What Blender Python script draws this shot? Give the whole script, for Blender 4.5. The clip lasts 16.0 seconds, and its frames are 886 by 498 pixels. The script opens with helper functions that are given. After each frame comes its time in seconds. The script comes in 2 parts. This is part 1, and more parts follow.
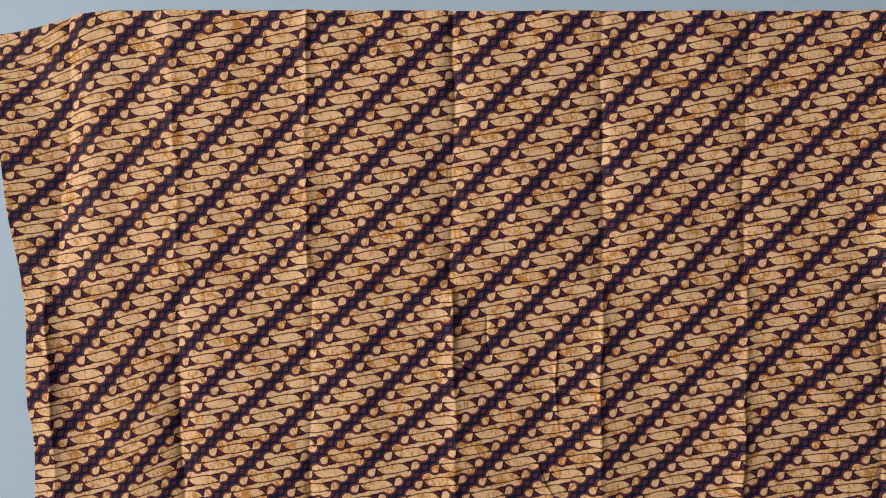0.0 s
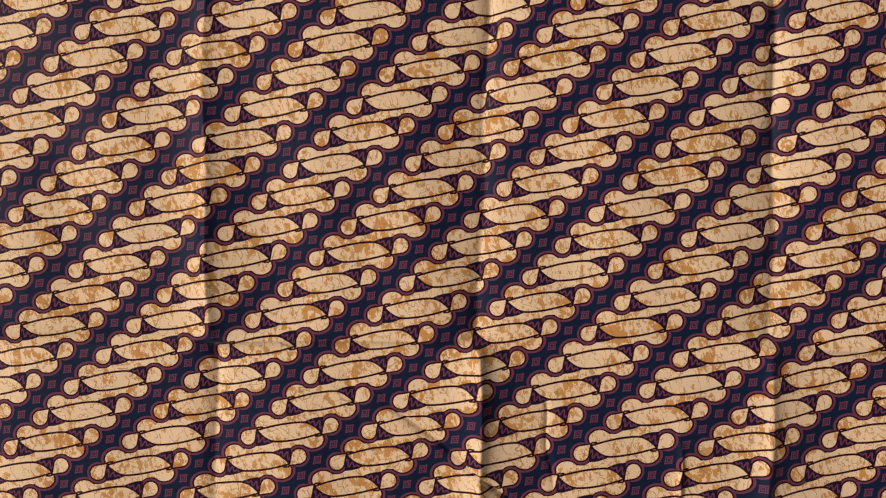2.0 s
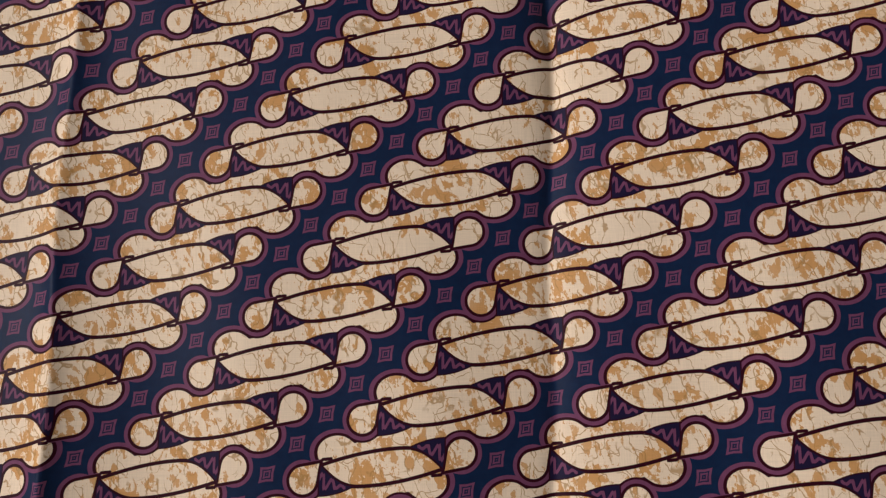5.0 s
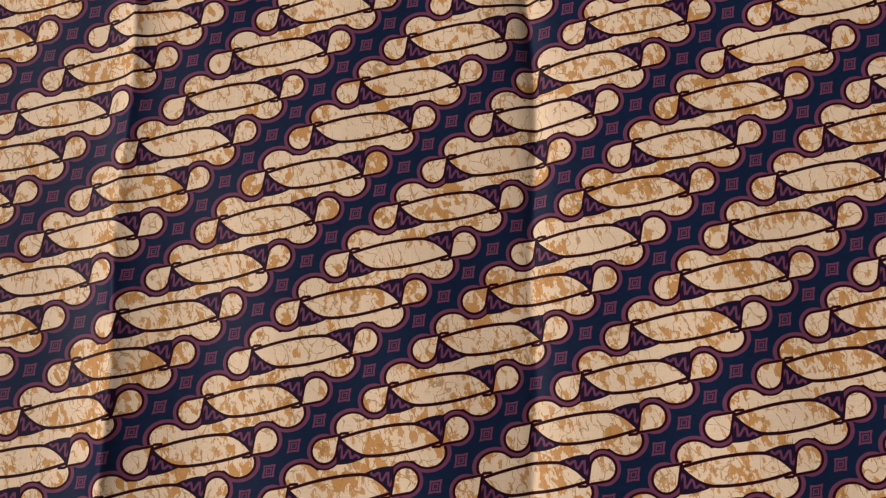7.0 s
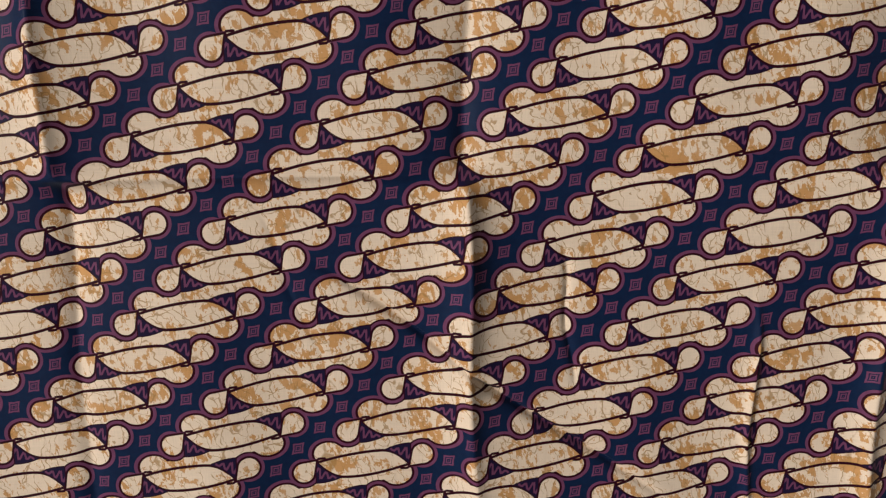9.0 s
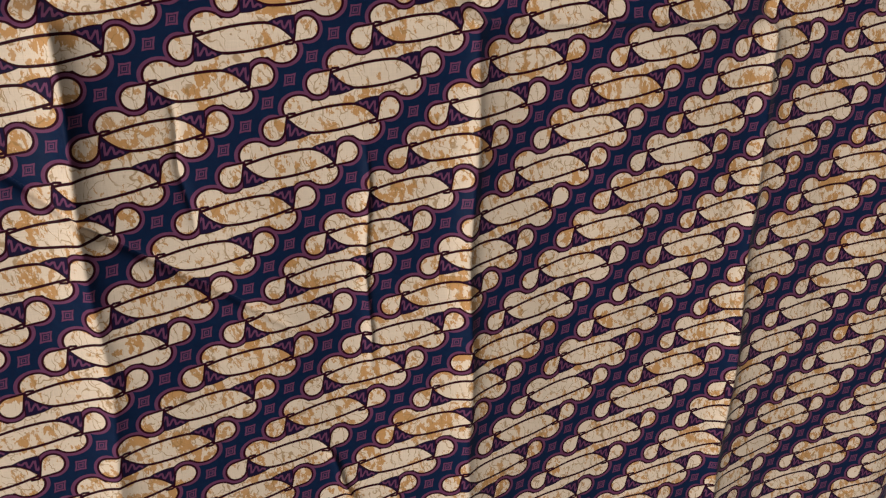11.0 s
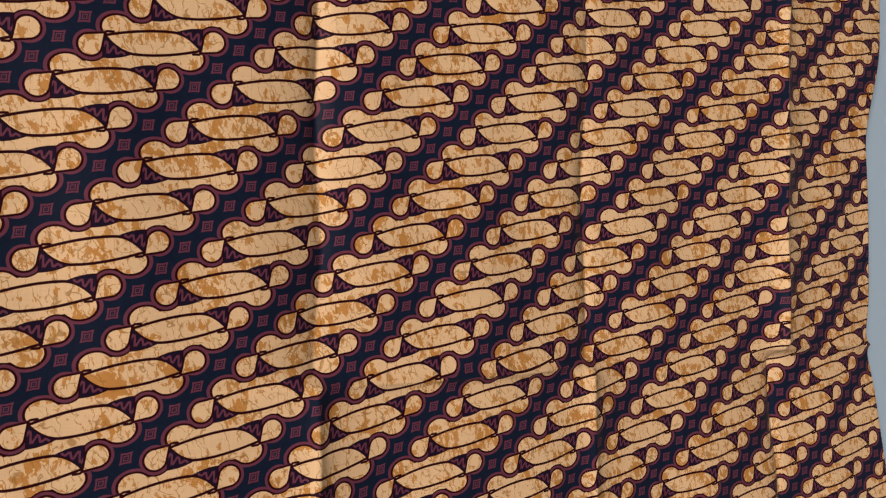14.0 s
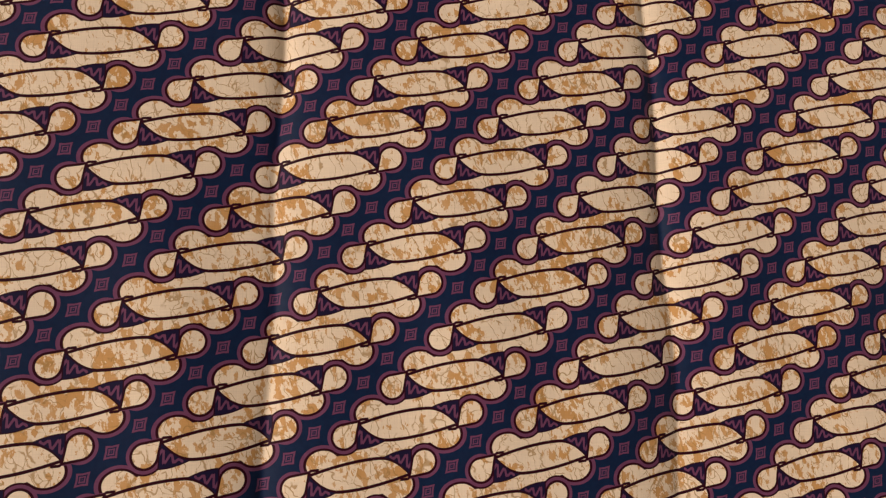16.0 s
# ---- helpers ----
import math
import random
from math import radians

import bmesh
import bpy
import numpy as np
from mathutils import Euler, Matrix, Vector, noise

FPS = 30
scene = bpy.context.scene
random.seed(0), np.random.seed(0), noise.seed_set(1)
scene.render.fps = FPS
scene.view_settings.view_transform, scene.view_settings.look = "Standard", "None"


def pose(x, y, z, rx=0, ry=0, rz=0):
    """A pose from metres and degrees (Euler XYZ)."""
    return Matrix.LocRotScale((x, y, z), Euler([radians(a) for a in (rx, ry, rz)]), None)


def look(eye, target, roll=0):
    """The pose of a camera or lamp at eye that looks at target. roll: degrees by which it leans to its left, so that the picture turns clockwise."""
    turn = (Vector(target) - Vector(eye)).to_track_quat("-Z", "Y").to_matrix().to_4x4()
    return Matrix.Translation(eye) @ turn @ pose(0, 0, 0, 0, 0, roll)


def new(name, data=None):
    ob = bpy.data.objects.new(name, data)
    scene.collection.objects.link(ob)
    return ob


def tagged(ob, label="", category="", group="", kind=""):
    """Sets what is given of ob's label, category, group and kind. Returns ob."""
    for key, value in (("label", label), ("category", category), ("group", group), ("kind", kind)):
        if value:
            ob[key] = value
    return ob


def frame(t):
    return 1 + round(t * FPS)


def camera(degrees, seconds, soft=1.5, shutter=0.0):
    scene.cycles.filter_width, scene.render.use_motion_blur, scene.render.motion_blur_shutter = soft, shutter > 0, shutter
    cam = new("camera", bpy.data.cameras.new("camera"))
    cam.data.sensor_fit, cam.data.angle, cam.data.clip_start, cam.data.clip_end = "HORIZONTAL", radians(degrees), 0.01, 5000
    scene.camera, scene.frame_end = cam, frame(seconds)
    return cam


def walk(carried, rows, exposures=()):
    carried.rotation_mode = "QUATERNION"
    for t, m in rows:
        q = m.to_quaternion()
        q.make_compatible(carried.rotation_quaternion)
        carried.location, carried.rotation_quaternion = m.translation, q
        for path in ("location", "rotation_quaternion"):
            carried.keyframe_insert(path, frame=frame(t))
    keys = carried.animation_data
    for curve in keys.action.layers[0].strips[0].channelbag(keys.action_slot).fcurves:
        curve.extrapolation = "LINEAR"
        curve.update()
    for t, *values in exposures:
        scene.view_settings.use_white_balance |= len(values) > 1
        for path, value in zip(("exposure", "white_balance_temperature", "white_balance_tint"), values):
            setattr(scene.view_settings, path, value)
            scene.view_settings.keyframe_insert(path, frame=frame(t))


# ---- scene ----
# ---------------------------------------------------------------- camera
EYE = 1.40     # height of the lattice origin of the print above the floor
cam = camera(60.46, 16.0, soft=1.2)
PATH = [
    (0.0, 0.2893, -1.4859, -0.0399, -0.79, -2.94, 0.18),
    (0.5, 0.3115, -1.3430, -0.0311, -0.34, -2.77, 0.02),
    (1.0, 0.3487, -1.1458, -0.0414, -0.61, -2.11, -0.24),
    (1.5, 0.3647, -0.9620, -0.0571, 0.99, -2.35, -0.42),
    (2.0, 0.3119, -0.7789, -0.0596, 1.79, -2.37, -0.26),
    (2.5, 0.2312, -0.6147, -0.0561, 2.16, -2.71, 0.08),
    (3.0, 0.1929, -0.5177, -0.0603, 2.63, -2.62, 0.42),
    (3.5, 0.2146, -0.4621, -0.0635, 2.95, -1.54, 0.67),
    (4.0, 0.2601, -0.4218, -0.0488, 3.30, 0.16, 0.80),
    (4.5, 0.2905, -0.4057, -0.0345, 4.03, 4.38, 0.77),
    (5.0, 0.3028, -0.4251, -0.0066, 4.66, 8.45, 0.63),
    (5.2, 0.3042, -0.4436, 0.0003, 4.47, 10.35, 0.51),
    (7.3, 0.3077, -0.5071, -0.0299, 4.34, 8.38, 0.35),
    (7.5, 0.3037, -0.5023, -0.0438, 4.02, 6.21, 0.50),
    (8.0, 0.3031, -0.5034, -0.0815, 3.21, 0.61, 0.50),
    (8.2, 0.2999, -0.5083, -0.0921, 2.64, -1.79, 0.47),
    (10.3, 0.3080, -0.5300, -0.1904, -12.87, -19.47, -0.33),
    (10.5, 0.3288, -0.5380, -0.1866, -15.33, -19.79, -0.58),
    (11.0, 0.3931, -0.5660, -0.1812, -19.58, -17.67, -0.74),
    (11.5, 0.4278, -0.5796, -0.1702, -24.25, -14.30, -0.67),
    (12.0, 0.4409, -0.5812, -0.1577, -27.70, -10.60, -0.20),
    (12.5, 0.4512, -0.5773, -0.1496, -29.07, -7.22, 0.09),
    (13.0, 0.4547, -0.5850, -0.1338, -29.37, -4.36, 0.06),
    (13.5, 0.4468, -0.5973, -0.1088, -29.03, -1.64, -0.26),
    (14.0, 0.4194, -0.6013, -0.0859, -27.96, 0.81, -0.42),
    (14.5, 0.4025, -0.5946, -0.0744, -25.45, 3.15, -0.31),
    (15.0, 0.3879, -0.5724, -0.0670, -21.23, 5.37, 0.08),
    (15.5, 0.3675, -0.5513, -0.0652, -16.35, 7.85, 0.65),
    (16.0, 0.3406, -0.5272, -0.0779, -11.23, 9.10, 1.13),
]
walk(cam, [(t, pose(x, y, EYE + z, 90 + pitch, roll, yaw)) for t, x, y, z, yaw, pitch, roll in PATH],
     [(0.0, -0.21, 9000, 26), (0.5, -0.21, 9100, 26), (1.5, 0.00, 8800, 24), (2.5, 0.00, 7200, 21), (3.5, 0.00, 6400, 17),
      (5.0, -0.04, 6300, 17), (7.5, -0.04, 7000, 21), (8.0, -0.02, 6700, 19), (10.5, -0.02, 6100, 14), (11.5, -0.03, 6450, 15),
      (12.2, -0.12, 7900, 19), (13.0, -0.12, 8800, 23), (14.5, -0.12, 9800, 28), (15.5, -0.04, 8000, 24), (16.0, 0.00, 7200, 21)])

# ---------------------------------------------------------------- world and light
world = bpy.data.worlds.new("world")
scene.world = world
world.use_nodes = True
wn = world.node_tree.nodes
sky = wn.new("ShaderNodeTexSky")
sky.sky_type = "NISHITA"
sky.sun_disc = False
sky.sun_elevation, sky.sun_rotation = radians(40), radians(120)
world.node_tree.links.new(sky.outputs[0], wn["Background"].inputs[0])
wn["Background"].inputs[1].default_value = 0.1

lamp = bpy.data.lights.new("window_light", "AREA")
lamp.shape, lamp.size, lamp.size_y, lamp.energy = "RECTANGLE", 2.8, 1.9, 1000
lamp.color = (1.0, 0.95, 0.88)
window_light = new("window_light", lamp)
window_light.matrix_world = look((-7.17, -6.3, 2.9), (0.4, 0.0, 1.3))


# ---------------------------------------------------------------- node helpers
class Ex:
    """A value in a node tree that can be computed with."""
    tree = None

    def __init__(self, socket):
        self.s = socket

    def __add__(self, o): return mth("ADD", self, o)
    def __radd__(self, o): return mth("ADD", o, self)
    def __sub__(self, o): return mth("SUBTRACT", self, o)
    def __rsub__(self, o): return mth("SUBTRACT", o, self)
    def __mul__(self, o): return mth("MULTIPLY", self, o)
    def __rmul__(self, o): return mth("MULTIPLY", o, self)
    def __truediv__(self, o): return mth("DIVIDE", self, o)
    def __neg__(self): return mth("MULTIPLY", self, -1.0)


def feed(socket, v):
    if isinstance(v, Ex):
        Ex.tree.links.new(v.s, socket)
    else:
        socket.default_value = v


def mth(op, *args):
    n = Ex.tree.nodes.new("ShaderNodeMath")
    n.operation = op
    for i, v in enumerate(args):
        feed(n.inputs[i], v)
    return Ex(n.outputs[0])


def amax(a, b): return mth("MAXIMUM", a, b)
def amin(a, b): return mth("MINIMUM", a, b)
def absv(a): return mth("ABSOLUTE", a)
def power(a, k): return mth("POWER", a, k)
def less(a, b): return mth("LESS_THAN", a, b)
def greater(a, b): return mth("GREATER_THAN", a, b)
def length2(x, y): return mth("SQRT", x * x + y * y)


def step(d, soft=0.5):
    """1 where d is below zero, 0 above, over a soft edge."""
    n = Ex.tree.nodes.new("ShaderNodeMapRange")
    n.inputs[1].default_value, n.inputs[2].default_value = soft, -soft
    feed(n.inputs[0], d)
    return Ex(n.outputs[0])


def ramp(v, a, b, c=0.0, d=1.0):
    n = Ex.tree.nodes.new("ShaderNodeMapRange")
    for i, w in enumerate((v, a, b, c, d)):
        feed(n.inputs[i], w)
    return Ex(n.outputs[0])


def blend(f, a, b):
    """Colour a where f is 0, b where f is 1."""
    n = Ex.tree.nodes.new("ShaderNodeMix")
    n.data_type = "RGBA"
    feed(n.inputs[0], f)
    for i, v in ((6, a), (7, b)):
        if isinstance(v, Ex):
            feed(n.inputs[i], v)
        else:
            n.inputs[i].default_value = (*v, 1)
    return Ex(n.outputs[2])


def vec(x, y, z=0.0):
    n = Ex.tree.nodes.new("ShaderNodeCombineXYZ")
    for i, v in enumerate((x, y, z)):
        feed(n.inputs[i], v)
    return Ex(n.outputs[0])


def noise_tex(v, scale, detail=3.0, rough=0.5, distort=0.0):
    n = Ex.tree.nodes.new("ShaderNodeTexNoise")
    feed(n.inputs["Vector"], v)
    n.inputs["Scale"].default_value, n.inputs["Detail"].default_value = scale, detail
    n.inputs["Roughness"].default_value, n.inputs["Distortion"].default_value = rough, distort
    return Ex(n.outputs[0])


def cracks(v, scale):
    n = Ex.tree.nodes.new("ShaderNodeTexVoronoi")
    n.feature = "DISTANCE_TO_EDGE"
    feed(n.inputs["Vector"], v)
    n.inputs["Scale"].default_value = scale
    return Ex(n.outputs["Distance"])


def material(name, rough=0.8, specular=0.3):
    m = bpy.data.materials.new(name)
    m.use_nodes = True
    Ex.tree = m.node_tree
    b = m.node_tree.nodes["Principled BSDF"]
    b.inputs["Roughness"].default_value = rough
    b.inputs["Specular IOR Level"].default_value = specular
    return m, b


def bump(b, height, strength=0.3, distance=0.001):
    n = Ex.tree.nodes.new("ShaderNodeBump")
    n.inputs["Strength"].default_value, n.inputs["Distance"].default_value = strength, distance
    feed(n.inputs["Height"], height)
    Ex.tree.links.new(n.outputs[0], b.inputs["Normal"])


def object_coords():
    n = Ex.tree.nodes.new("ShaderNodeTexCoord")
    return Ex(n.outputs["Object"])


# ---------------------------------------------------------------- the batik print
# The print repeats on a lattice: DIA leads from one small diamond to the next down a stripe, two of them from motif to
# motif; ACROSS leads to the next stripe. Metres on the cloth; inside the print the unit is UNIT.
DIA = (-0.016575, -0.016226)
ACROSS = (0.126500, 0.007168)
UNIT = ACROSS[0] / 367.0


def batik_material():
    m, b = material("batik_print", 0.5, 0.06)
    uvn = Ex.tree.nodes.new("ShaderNodeUVMap")
    uvn.uv_map = "cloth"
    sep = Ex.tree.nodes.new("ShaderNodeSeparateXYZ")
    Ex.tree.links.new(uvn.outputs[0], sep.inputs[0])
    cloth = Ex(uvn.outputs[0])
    u0, v0 = Ex(sep.outputs[0]), Ex(sep.outputs[1])
    X, Y = u0 / UNIT, v0 / -UNIT

    def lattice(p, q, x0, y0, ax):
        """X and Y from the nearest node of the lattice p, q that holds x0, y0; and the node's own numbers."""
        det = p[0] * q[1] - p[1] * q[0]
        x, y = X - x0, Y - y0
        al, be = x * (q[1] / det) - y * (q[0] / det), y * (p[0] / det) - x * (p[1] / det)
        ra, rb = mth("ROUND", al), mth("ROUND", be)
        fa, fb = al - ra, be - rb
        return fa * p[0] + fb * q[0], fa * p[1] + fb * q[1], ra, rb

    d = (DIA[0] / UNIT, -DIA[1] / UNIT)
    a = (2 * d[0], 2 * d[1])
    w = (ACROSS[0] / UNIT, -ACROSS[1] / UNIT)
    cx, cy = 137.0, 36.0

    # teardrop pips at both ends of a motif
    def pip(sx):
        x, y, ra, rb = lattice(a, w, cx + sx * 127, cy - sx * 21, 0)
        along, side = (y - x) * (0.7071 * sx), absv(x + y) * 0.7071
        cone = side * 0.819 + along * 0.574 - 21.8
        tail = greater(along * 0.819, side * 0.574)
        rnd = length2(x, y) - 21.8
        return rnd + tail * (cone - rnd), rnd
    (p1, r1), (p2, r2) = pip(1), pip(-1)
    pips, rounds = amin(p1, p2), amin(r1, r2)

    # rounded lobes and the core of the stripe
    def lobe(sx):
        x, y, ra, rb = lattice(a, w, cx + sx * 71, cy + sx * 22, 0)
        return (length2(x / 33.0, y / 27.0) - 1.0) * 29.0
    lobes = amin(lobe(1), lobe(-1))
    la = math.hypot(*a)
    nx, ny = a[1] / la, -a[0] / la
    sx_, sy_, ra, rb = lattice(a, w, cx, cy, 0)
    wn_ = abs(w[0] * nx + w[1] * ny)
    q = ((X - cx) * nx + (Y - cy) * ny) / wn_
    q = absv(q - mth("ROUND", q)) * wn_
    # inner leaf of the motif
    x, y, ra, rb = sx_, sy_, ra, rb

    def edge(t):
        """Lower edge of the leaf as a height over t."""
        left = 30.0 - 33.0 * power(absv((amin(t, -41.0) + 41.0) / 57.0), 2.0)
        right = 27.5 * power(absv((amax(t, -41.0) + 41.0) / 139.0), 1.7)
        return left - right
    low = y - edge(x)
    high = -y - edge(-x)
    span = absv(x) - 99.0
    lines = amax(amin(absv(low), absv(high)) - 3.1, span)
    inner = amax(amax(low, high), span)
    ribbon = amin(mth("SMOOTH_MIN", lobes, q - 56.0, 6.0), inner)
    ribbon = mth("SMOOTH_MAX", ribbon, 13.5 - rounds, 5.0)

    # dark corners with a squiggle
    def corner(sx):
        x1, y1, *_ = lattice(a, w, cx - sx * 74, cy + sx * 18, 0)
        x1, y1 = x1 * sx - 74.0, y1 * sx + 18.0
        bottom = 30.0 + 15.5 * (1.0 - power(absv((x1 + 104.0) / 60.0), 2.0))
        f = amax(amax((30.0 - 33.0 * power(absv((x1 + 41.0) / 57.0), 2.0)) - y1, y1 - bottom), amax(x1 + 41.0, -102.0 - x1))
        mid = 21.0 + (x1 + 100.0) * 0.28
        amp = amax(11.0 - (x1 + 100.0) * 0.25, 0.0)
        turn = (x1 + y1 * 0.25) * 0.36
        steep = amp * 0.36 * mth("COSINE", turn)
        wave = absv(y1 - mid - amp * mth("SINE", turn)) / mth("SQRT", steep * steep + 1.0) - 2.6
        return f, amax(wave, amax(f + 2.5, x1 + 58.0))
    c1, w1 = corner(1)
    c2, w2 = corner(-1)
    corners, waves = amin(c1, c2), amin(w1, w2)
    corners = amax(corners, 2.5 - pips)
    waves = amax(waves, 4.0 - pips)

    # short ticks in the lobes
    def tick(sx):
        x1, y1, *_ = lattice(a, w, cx - sx * 88, cy - sx * 12, 0)
        x1, y1 = x1 * sx, y1 * sx
        return length2(amax(absv(x1) - 6.5, 0.0), y1 + x1 * 0.08) - 2.7
    ticks = amin(tick(1), tick(-1))

    # small nested diamonds between the stripes
    xd, yd, *_ = lattice(d, w, 0.0, 0.0, 0)
    xr, yr = absv(xd + yd * 0.13), absv(yd + xd * 0.13) * 0.97
    dia = amax(xr, yr) - 0.10 * amin(xr, yr)
    ring = absv(dia - 8.9) - 1.75
    ring2 = absv(dia - 4.1) - 1.15
    dias = amin(amin(ring, ring2), dia - 0.8)

    # crackle of the wax in the pale parts, uneven from motif to motif
    rnd = Ex.tree.nodes.new("ShaderNodeTexWhiteNoise")
    rnd.noise_dimensions = "2D"
    feed(rnd.inputs["Vector"], vec(ra, rb))
    often = Ex(rnd.outputs[0])
    wob = noise_tex(cloth, 60.0, 2.0)
    thread_u = noise_tex(vec(u0 * 1.0, v0 * 0.12), 900.0, 1.0)
    n1 = noise_tex(vec(u0 * 1.45 + v0 * 0.2 + wob * 0.006, v0 * 0.85), 125.0, 8.0, 0.66, 0.25)
    n2 = noise_tex(cloth, 42.0, 2.0)
    stain = ramp(n1 + (n2 - 0.5) * 0.50 + (often - 0.5) * 0.07 + (thread_u - 0.5) * 0.05, 0.542, 0.556)
    # thin runs of dye where the wax had cracked
    wob2 = noise_tex(cloth, 33.0, 3.0)
    wob3 = noise_tex(cloth, 170.0, 3.0)
    web = cracks(vec(u0 + v0 * 0.30 + wob2 * 0.026 + wob3 * 0.005, v0 * 0.34 + wob * 0.020), 88.0)
    web2 = cracks(vec(u0 * 0.7 - v0 * 0.5 + wob * 0.018 + wob3 * 0.006, v0 * 0.6 + u0 * 0.5 + wob2 * 0.028), 60.0)
    gate = ramp(noise_tex(cloth, 80.0, 2.0), 0.40, 0.48)
    gate2 = ramp(noise_tex(cloth, 66.0, 2.0), 0.48, 0.55)
    crack = amax(ramp(web, 0.026, 0.010) * gate, ramp(web2, 0.020, 0.008) * gate2)
    pale = blend(noise_tex(cloth, 40.0, 4.0), (0.745, 0.595, 0.425), (0.845, 0.695, 0.510))
    pale = blend(stain * ramp(n2, 0.3, 0.6, 0.7, 0.95), pale, (0.56, 0.285, 0.090))
    pale = blend(crack * 0.75, pale, (0.38, 0.215, 0.070))

    mott = noise_tex(cloth, 220.0, 3.0)
    navy = blend(mott, (0.0026, 0.0115, 0.036), (0.0054, 0.021, 0.060))
    plum = blend(mott, (0.120, 0.036, 0.080), (0.180, 0.060, 0.118))
    dark = (0.026, 0.0025, 0.007)
    col = blend(step(dias), navy, plum)
    col = blend(step(ribbon - 11.0), col, plum)
    col = blend(step(ribbon - 4.4), col, dark)
    col = blend(step(ribbon + 0.4), col, pale)
    col = blend(step(amin(rounds - 10.5, pips - 5.5)), col, plum)
    col = blend(step(pips - 4.4), col, dark)
    col = blend(step(pips + 0.5), col, pale)
    col = blend(step(amax(lines, 0.5 - pips)), col, dark)
    col = blend(step(amax(ticks, 0.5 - pips)), col, dark)
    col = blend(step(corners - 1.0), col, dark)
    col = blend(step(corners + 1.0), col, (0.010, 0.008, 0.031))
    col = blend(step(waves), col, plum)

    # weave: fine threads, a little slub
    wx = mth("SINE", u0 * 9000.0)
    wy = mth("SINE", v0 * 9000.0)
    slub = noise_tex(vec(u0 * 1.0, v0 * 40.0), 60.0, 3.0) + noise_tex(vec(u0 * 40.0, v0 * 1.0), 60.0, 3.0)
    thread = slub * 0.5 + (wx * wy) * 0.12
    col = blend(ramp(slub, 0.7, 1.3, 0.0, 0.16), col, dark)
    Ex.tree.links.new(col.s, b.inputs["Base Color"])
    bump(b, thread, 0.12, 0.0004)
    b.inputs["Sheen Weight"].default_value = 0.05
    b.inputs["Sheen Roughness"].default_value = 0.4
    return m


def paint(name, colour, rough=0.75, relief=0.15):
    m, b = material(name, rough, 0.3)
    p = object_coords()
    n = noise_tex(p, 2.5, 5.0)
    k = noise_tex(p, 60.0, 4.0)
    c = blend(n, tuple(0.95 * v for v in colour), tuple(min(1, 1.04 * v) for v in colour))
    Ex.tree.links.new(c.s, b.inputs["Base Color"])
    bump(b, k, relief, 0.002)
    return m


BATIK = batik_material()
WALL = paint("pale_blue_paint", (0.36, 0.64, 1.0))
GREY = paint("dull_grey_paint", (0.17, 0.165, 0.16))
CEIL = paint("ceiling_boards", (0.22, 0.21, 0.20))
FLOOR = paint("cement_floor", (0.15, 0.145, 0.14), 0.6, 0.3)


# ---------------------------------------------------------------- structure
def link_mesh(name, bm, mat, parent=None, label=""):
    me = bpy.data.meshes.new(name)
    bm.to_mesh(me)
    bm.free()
    me.materials.append(mat)
    ob = new(name, me)
    if parent is not None:
        ob.parent = parent
    if label:
        ob["label"] = label
    return ob


part = link_mesh


def box(bm, x0, x1, y0, y1, z0, z1):
    m = Matrix.LocRotScale(((x0 + x1) / 2, (y0 + y1) / 2, (z0 + z1) / 2), None, (x1 - x0, y1 - y0, z1 - z0))
    return bmesh.ops.create_cube(bm, size=1.0, matrix=m)["verts"]


def structure(name, label, boxes, mat):
    bm = bmesh.new()
    for c in boxes:
        box(bm, *c)
    return tagged(link_mesh(name, bm, mat), label, name.split("_")[0], "", "structure")


X0, X1, Y0, Y1, H = -7.2, 3.4, -8.6, 0.026, 4.3
structure("floor", "plain grey cement floor", [(X0 - 0.15, X1 + 0.15, Y0 - 0.15, Y1 + 0.15, -0.1, 0.0)], FLOOR)
structure("ceiling", "plain grey painted ceiling", [(X0 - 0.15, X1 + 0.15, Y0 - 0.15, Y1 + 0.15, H, H + 0.1)], CEIL)
structure("wall_north", "smooth pale blue painted wall behind the cloth", [(X0 - 0.15, X1 + 0.15, Y1, Y1 + 0.15, 0, H)], WALL)
structure("wall_south", "plain painted wall in dull grey", [(X0 - 0.15, X1 + 0.15, Y0 - 0.15, Y0, 0, H)], GREY)
structure("wall_east", "plain painted wall in dull grey", [(X1, X1 + 0.15, Y0, Y1, 0, H)], GREY)
WY0, WY1, WZ0, WZ1 = -7.8, -4.8, 1.9, 3.9
structure("wall_west", "dull grey painted wall with a window opening",
          [(X0 - 0.15, X0, Y0, WY0, 0, H), (X0 - 0.15, X0, WY1, Y1, 0, H),
           (X0 - 0.15, X0, WY0, WY1, 0, WZ0), (X0 - 0.15, X0, WY0, WY1, WZ1, H)], GREY)


# ---------------------------------------------------------------- the batik cloth
# Fold lines from storage: place, then depth in millimetres above and below the middle fold (minus: towards the viewer),
# and how far the flanks reach.
CREASES = ((-0.460, 0, -12, 0.020), (-0.210, -9, 18, 0.042), (0.046, -12, 12, 0.020), (0.329, 12, -17, 0.022),
           (0.622, 12, -15, 0.022), (0.905, 10, -16, 0.022), (1.182, -18, 13, 0.024))
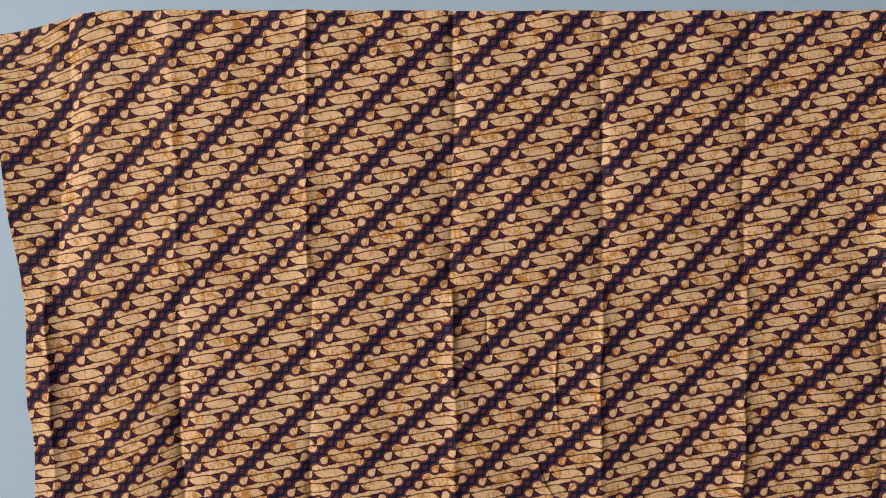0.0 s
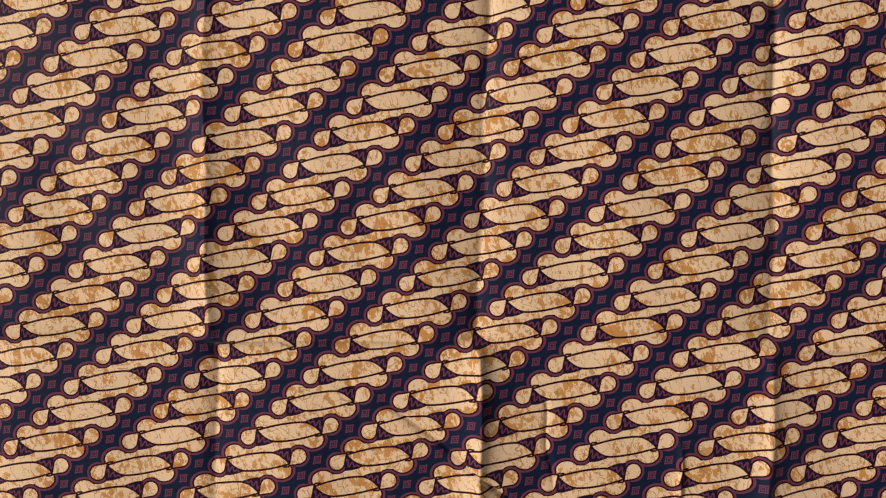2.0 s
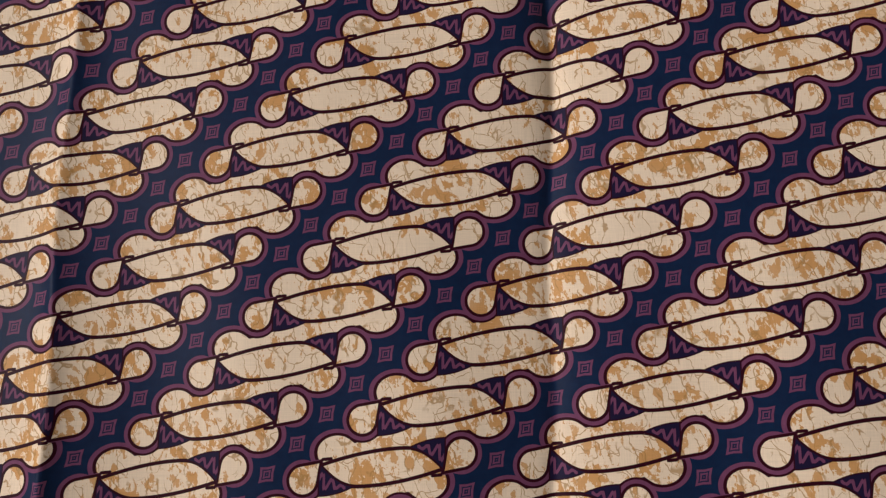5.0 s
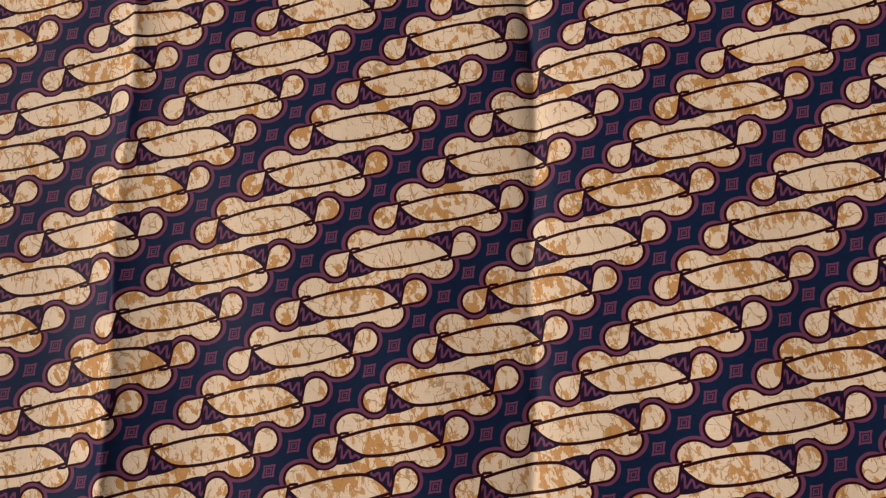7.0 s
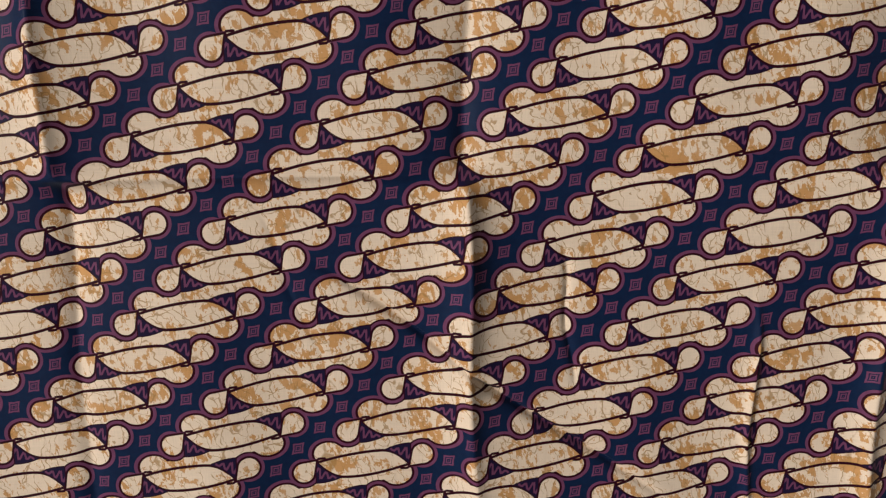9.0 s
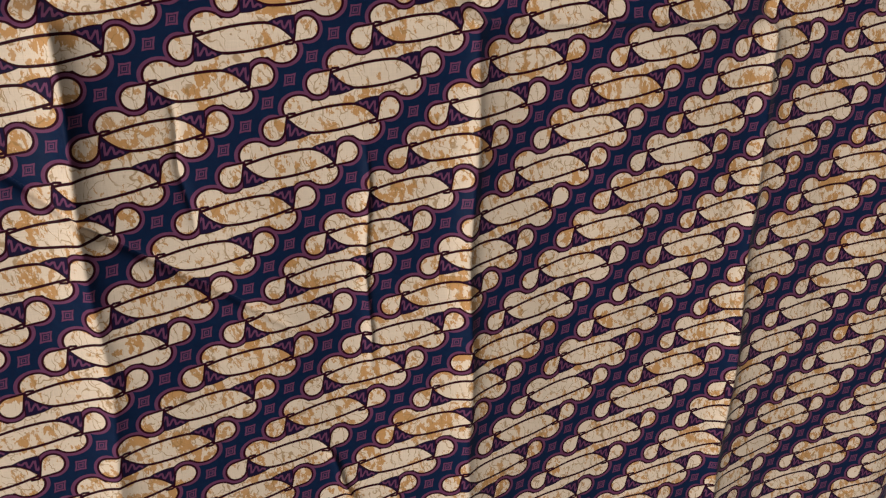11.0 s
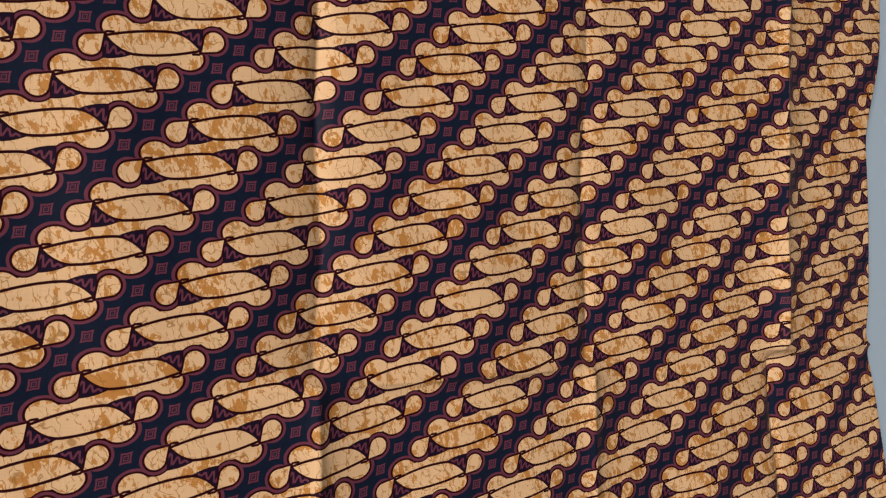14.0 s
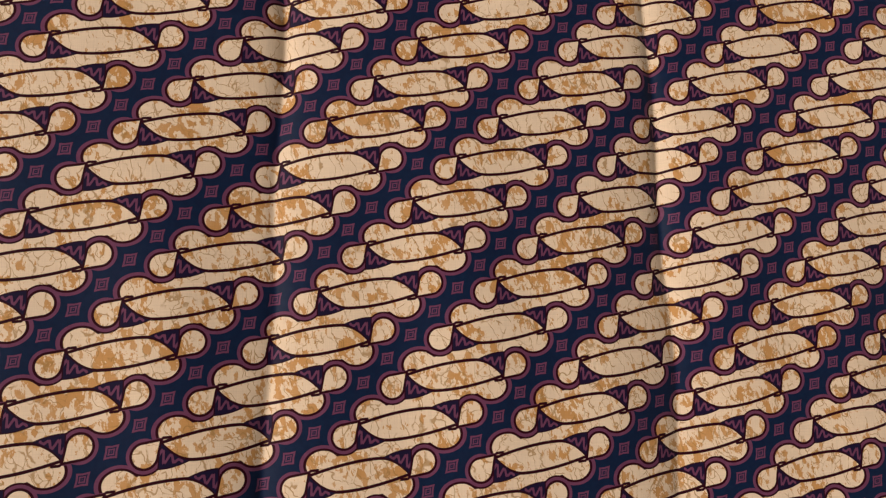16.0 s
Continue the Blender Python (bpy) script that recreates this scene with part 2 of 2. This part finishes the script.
# Pinched wrinkles: two ends on the cloth, depth in millimetres.
WRINKLES = ((0.215, -0.245, 0.485, -0.441, 4.6), (0.531, -0.275, 0.533, -0.480, -3.2), (0.392, -0.235, 0.402, -0.345, 2.4),
            (0.490, -0.535, 0.530, -0.625, -3.2), (0.180, -0.205, 0.225, -0.330, 0.8), (0.700, -0.195, 0.960, -0.185, -1.2))
RIGHT, TOP, MID, BOTTOM = 1.357, 0.344, -0.189, -0.80


def smooth(a, b, x):
    t = np.clip((x - a) / (b - a), 0, 1)
    return t * t * (3 - 2 * t)


def fold(x, w, r=0.0016):
    """A fold line: nearly sharp at its crest, with flanks that die away over w."""
    return np.exp(-(np.sqrt(x * x + r * r) - r) / w)


def cloth_shape(u, v):
    """Depth of the cloth (away from the viewer) over its width u and height v."""
    above = smooth(MID - 0.012, MID + 0.012, v)
    y = np.zeros_like(u)
    for k, (c, up, low, w) in enumerate(CREASES):
        c = c + 0.004 * np.sin(v * 9 + k * 2.1) + 0.002 * np.sin(v * 31 + k)
        deep = up * above + low * (1 - above)
        deep = deep * (0.85 + 0.25 * np.sin(v * 13 + k * 1.7))
        y += 0.00092 * deep * (0.36 * fold(u - c, 0.007) + 0.64 * fold(u - c, w))
    # the middle fold, which turns over at each upright fold
    turn = np.sin((u + 0.219) / 0.2835 * math.pi + 0.4)
    mid = v - MID - 0.003 * np.sin(u * 7)
    y += 0.0042 * np.clip(turn * 3, -1, 1) * fold(mid, 0.007)
    y -= 0.0022 * fold(mid, 0.0022, 0.0006)
    for x0, z0, x1, z1, deep in WRINKLES:
        lx, lz = x1 - x0, z1 - z0
        ll = math.hypot(lx, lz)
        t = ((u - x0) * lx + (v - z0) * lz) / (ll * ll)
        off = ((u - x0) * lz - (v - z0) * lx) / ll + 0.002 * np.sin(t * 9)
        y += 0.0018 * deep * smooth(-0.05, 0.2, t) * (1 - smooth(0.75, 1.05, t)) * np.exp(-np.abs(off) / 0.0026)
    # soft sag between the folds
    y += 0.0030 * np.sin(u * 23 + 1.3 * np.sin(v * 5)) * np.sin(v * 7 + u * 3 + 0.7)
    y += 0.0015 * np.sin(u * 61 + 2.0 * np.sin(v * 4 + 1)) * np.sin(v * 9 + 2)
    # the loose side falls back above the middle and bulges below
    edge = -0.445 + 0.035 * smooth(-0.1, 0.2, v)
    y += 0.020 * np.where(u > edge, np.exp((edge - u) / 0.022), np.exp((u - edge) / 0.075)) * smooth(-0.24, -0.08, v)
    y += 0.004 * smooth(-0.20, -0.42, u) * np.sin((u + 0.3) * 30 + v * 5)
    y -= 0.010 * smooth(1.02, 1.2, u) * smooth(-0.15, -0.4, v)
    return np.minimum(y, Y1 - 0.0015)


def cloth():
    nu, nv = 1350, 740
    s, t = np.meshgrid(np.linspace(0, 1, nu + 1), np.linspace(0, 1, nv + 1))
    v = BOTTOM + t * (TOP - BOTTOM)
    left = -0.552 + 0.048 * smooth(0.14, -0.30, v) + 0.003 * np.sin(v * 21) + 0.006 * smooth(-0.42, -0.47, v)
    right = RIGHT - 0.010 * np.exp(-((v - MID) / 0.035) ** 2) + 0.022 * smooth(0.06, 0.2, v) + 0.033 * smooth(-0.2, -0.55, v)
    right = right - 0.010 * np.exp(-((v - 0.09) / 0.09) ** 2)
    u = left + s * (right - left)
    y = cloth_shape(u, v)
    z = EYE + v - 0.045 * smooth(-0.32, -0.57, u) * smooth(0.14, TOP, v)
    # how the print is drawn together and down by the folds of the loose side
    pull = 0.021 * smooth(-0.15, -0.36, u) * smooth(0.0, -0.40, v) - 0.006 * smooth(-0.1, -0.25, u) * smooth(0.1, 0.25, v) \
        + 0.007 * smooth(1.12, 1.25, u) + 0.006 * smooth(1.0, 1.2, u) * smooth(-0.15, -0.4, v)
    sink = -0.018 * smooth(-0.33, -0.5, u) * smooth(-0.1, 0.1, v) - 0.022 * smooth(-0.18, -0.40, u) * smooth(-0.08, -0.5, v) \
        - 0.005 * smooth(1.0, 1.2, u) * smooth(-0.15, -0.4, v)
    # a slight slant of the hanging towards its far side
    hold = 1 - smooth(0.95, 1.08, u) * smooth(-0.15, -0.35, v)
    pull = pull - 0.0027 * smooth(0.82, 0.92, u) * hold
    sink = sink + 0.0026 * smooth(0.64, 0.74, u) * hold - 0.0014 * smooth(-0.24, -0.36, v) * smooth(0.3, 0.42, u) * (1 - smooth(0.6, 0.7, u))
    pos = np.stack([u, y, z], -1).reshape(-1, 3)
    i = np.arange((nu + 1) * nv).reshape(nv, nu + 1)[:, :-1].ravel()
    quads = np.stack([i, i + 1, i + nu + 2, i + nu + 1], 1)
    # the cut edge of the cloth, turned back by its thickness
    n = np.arange((nu + 1) * (nv + 1)).reshape(nv + 1, nu + 1)
    rim = np.concatenate([n[0, :-1], n[:-1, -1], n[-1, :0:-1], n[:0:-1, 0]])
    back = len(pos) + np.arange(len(rim))
    pos = np.concatenate([pos, pos[rim] + (0, 0.0012, 0)])
    quads = np.concatenate([quads, np.stack([np.roll(rim, -1), rim, back, np.roll(back, -1)], 1)])
    me = bpy.data.meshes.new("batik_cloth")
    me.from_pydata(pos.tolist(), [], quads.tolist())
    uv = me.uv_layers.new(name="cloth")
    flat = np.stack([u - pull, v - sink], -1).reshape(-1, 2)
    flat = np.concatenate([flat, flat[rim]])[quads.ravel()]
    uv.data.foreach_set("uv", flat.ravel().astype(np.float32))
    me.polygons.foreach_set("use_smooth", [True] * len(me.polygons))
    me.materials.append(BATIK)
    ob = new("batik_cloth", me)
    return tagged(ob, "creased navy, cream and brown batik cloth hung on wall", "cloth")


cloth()
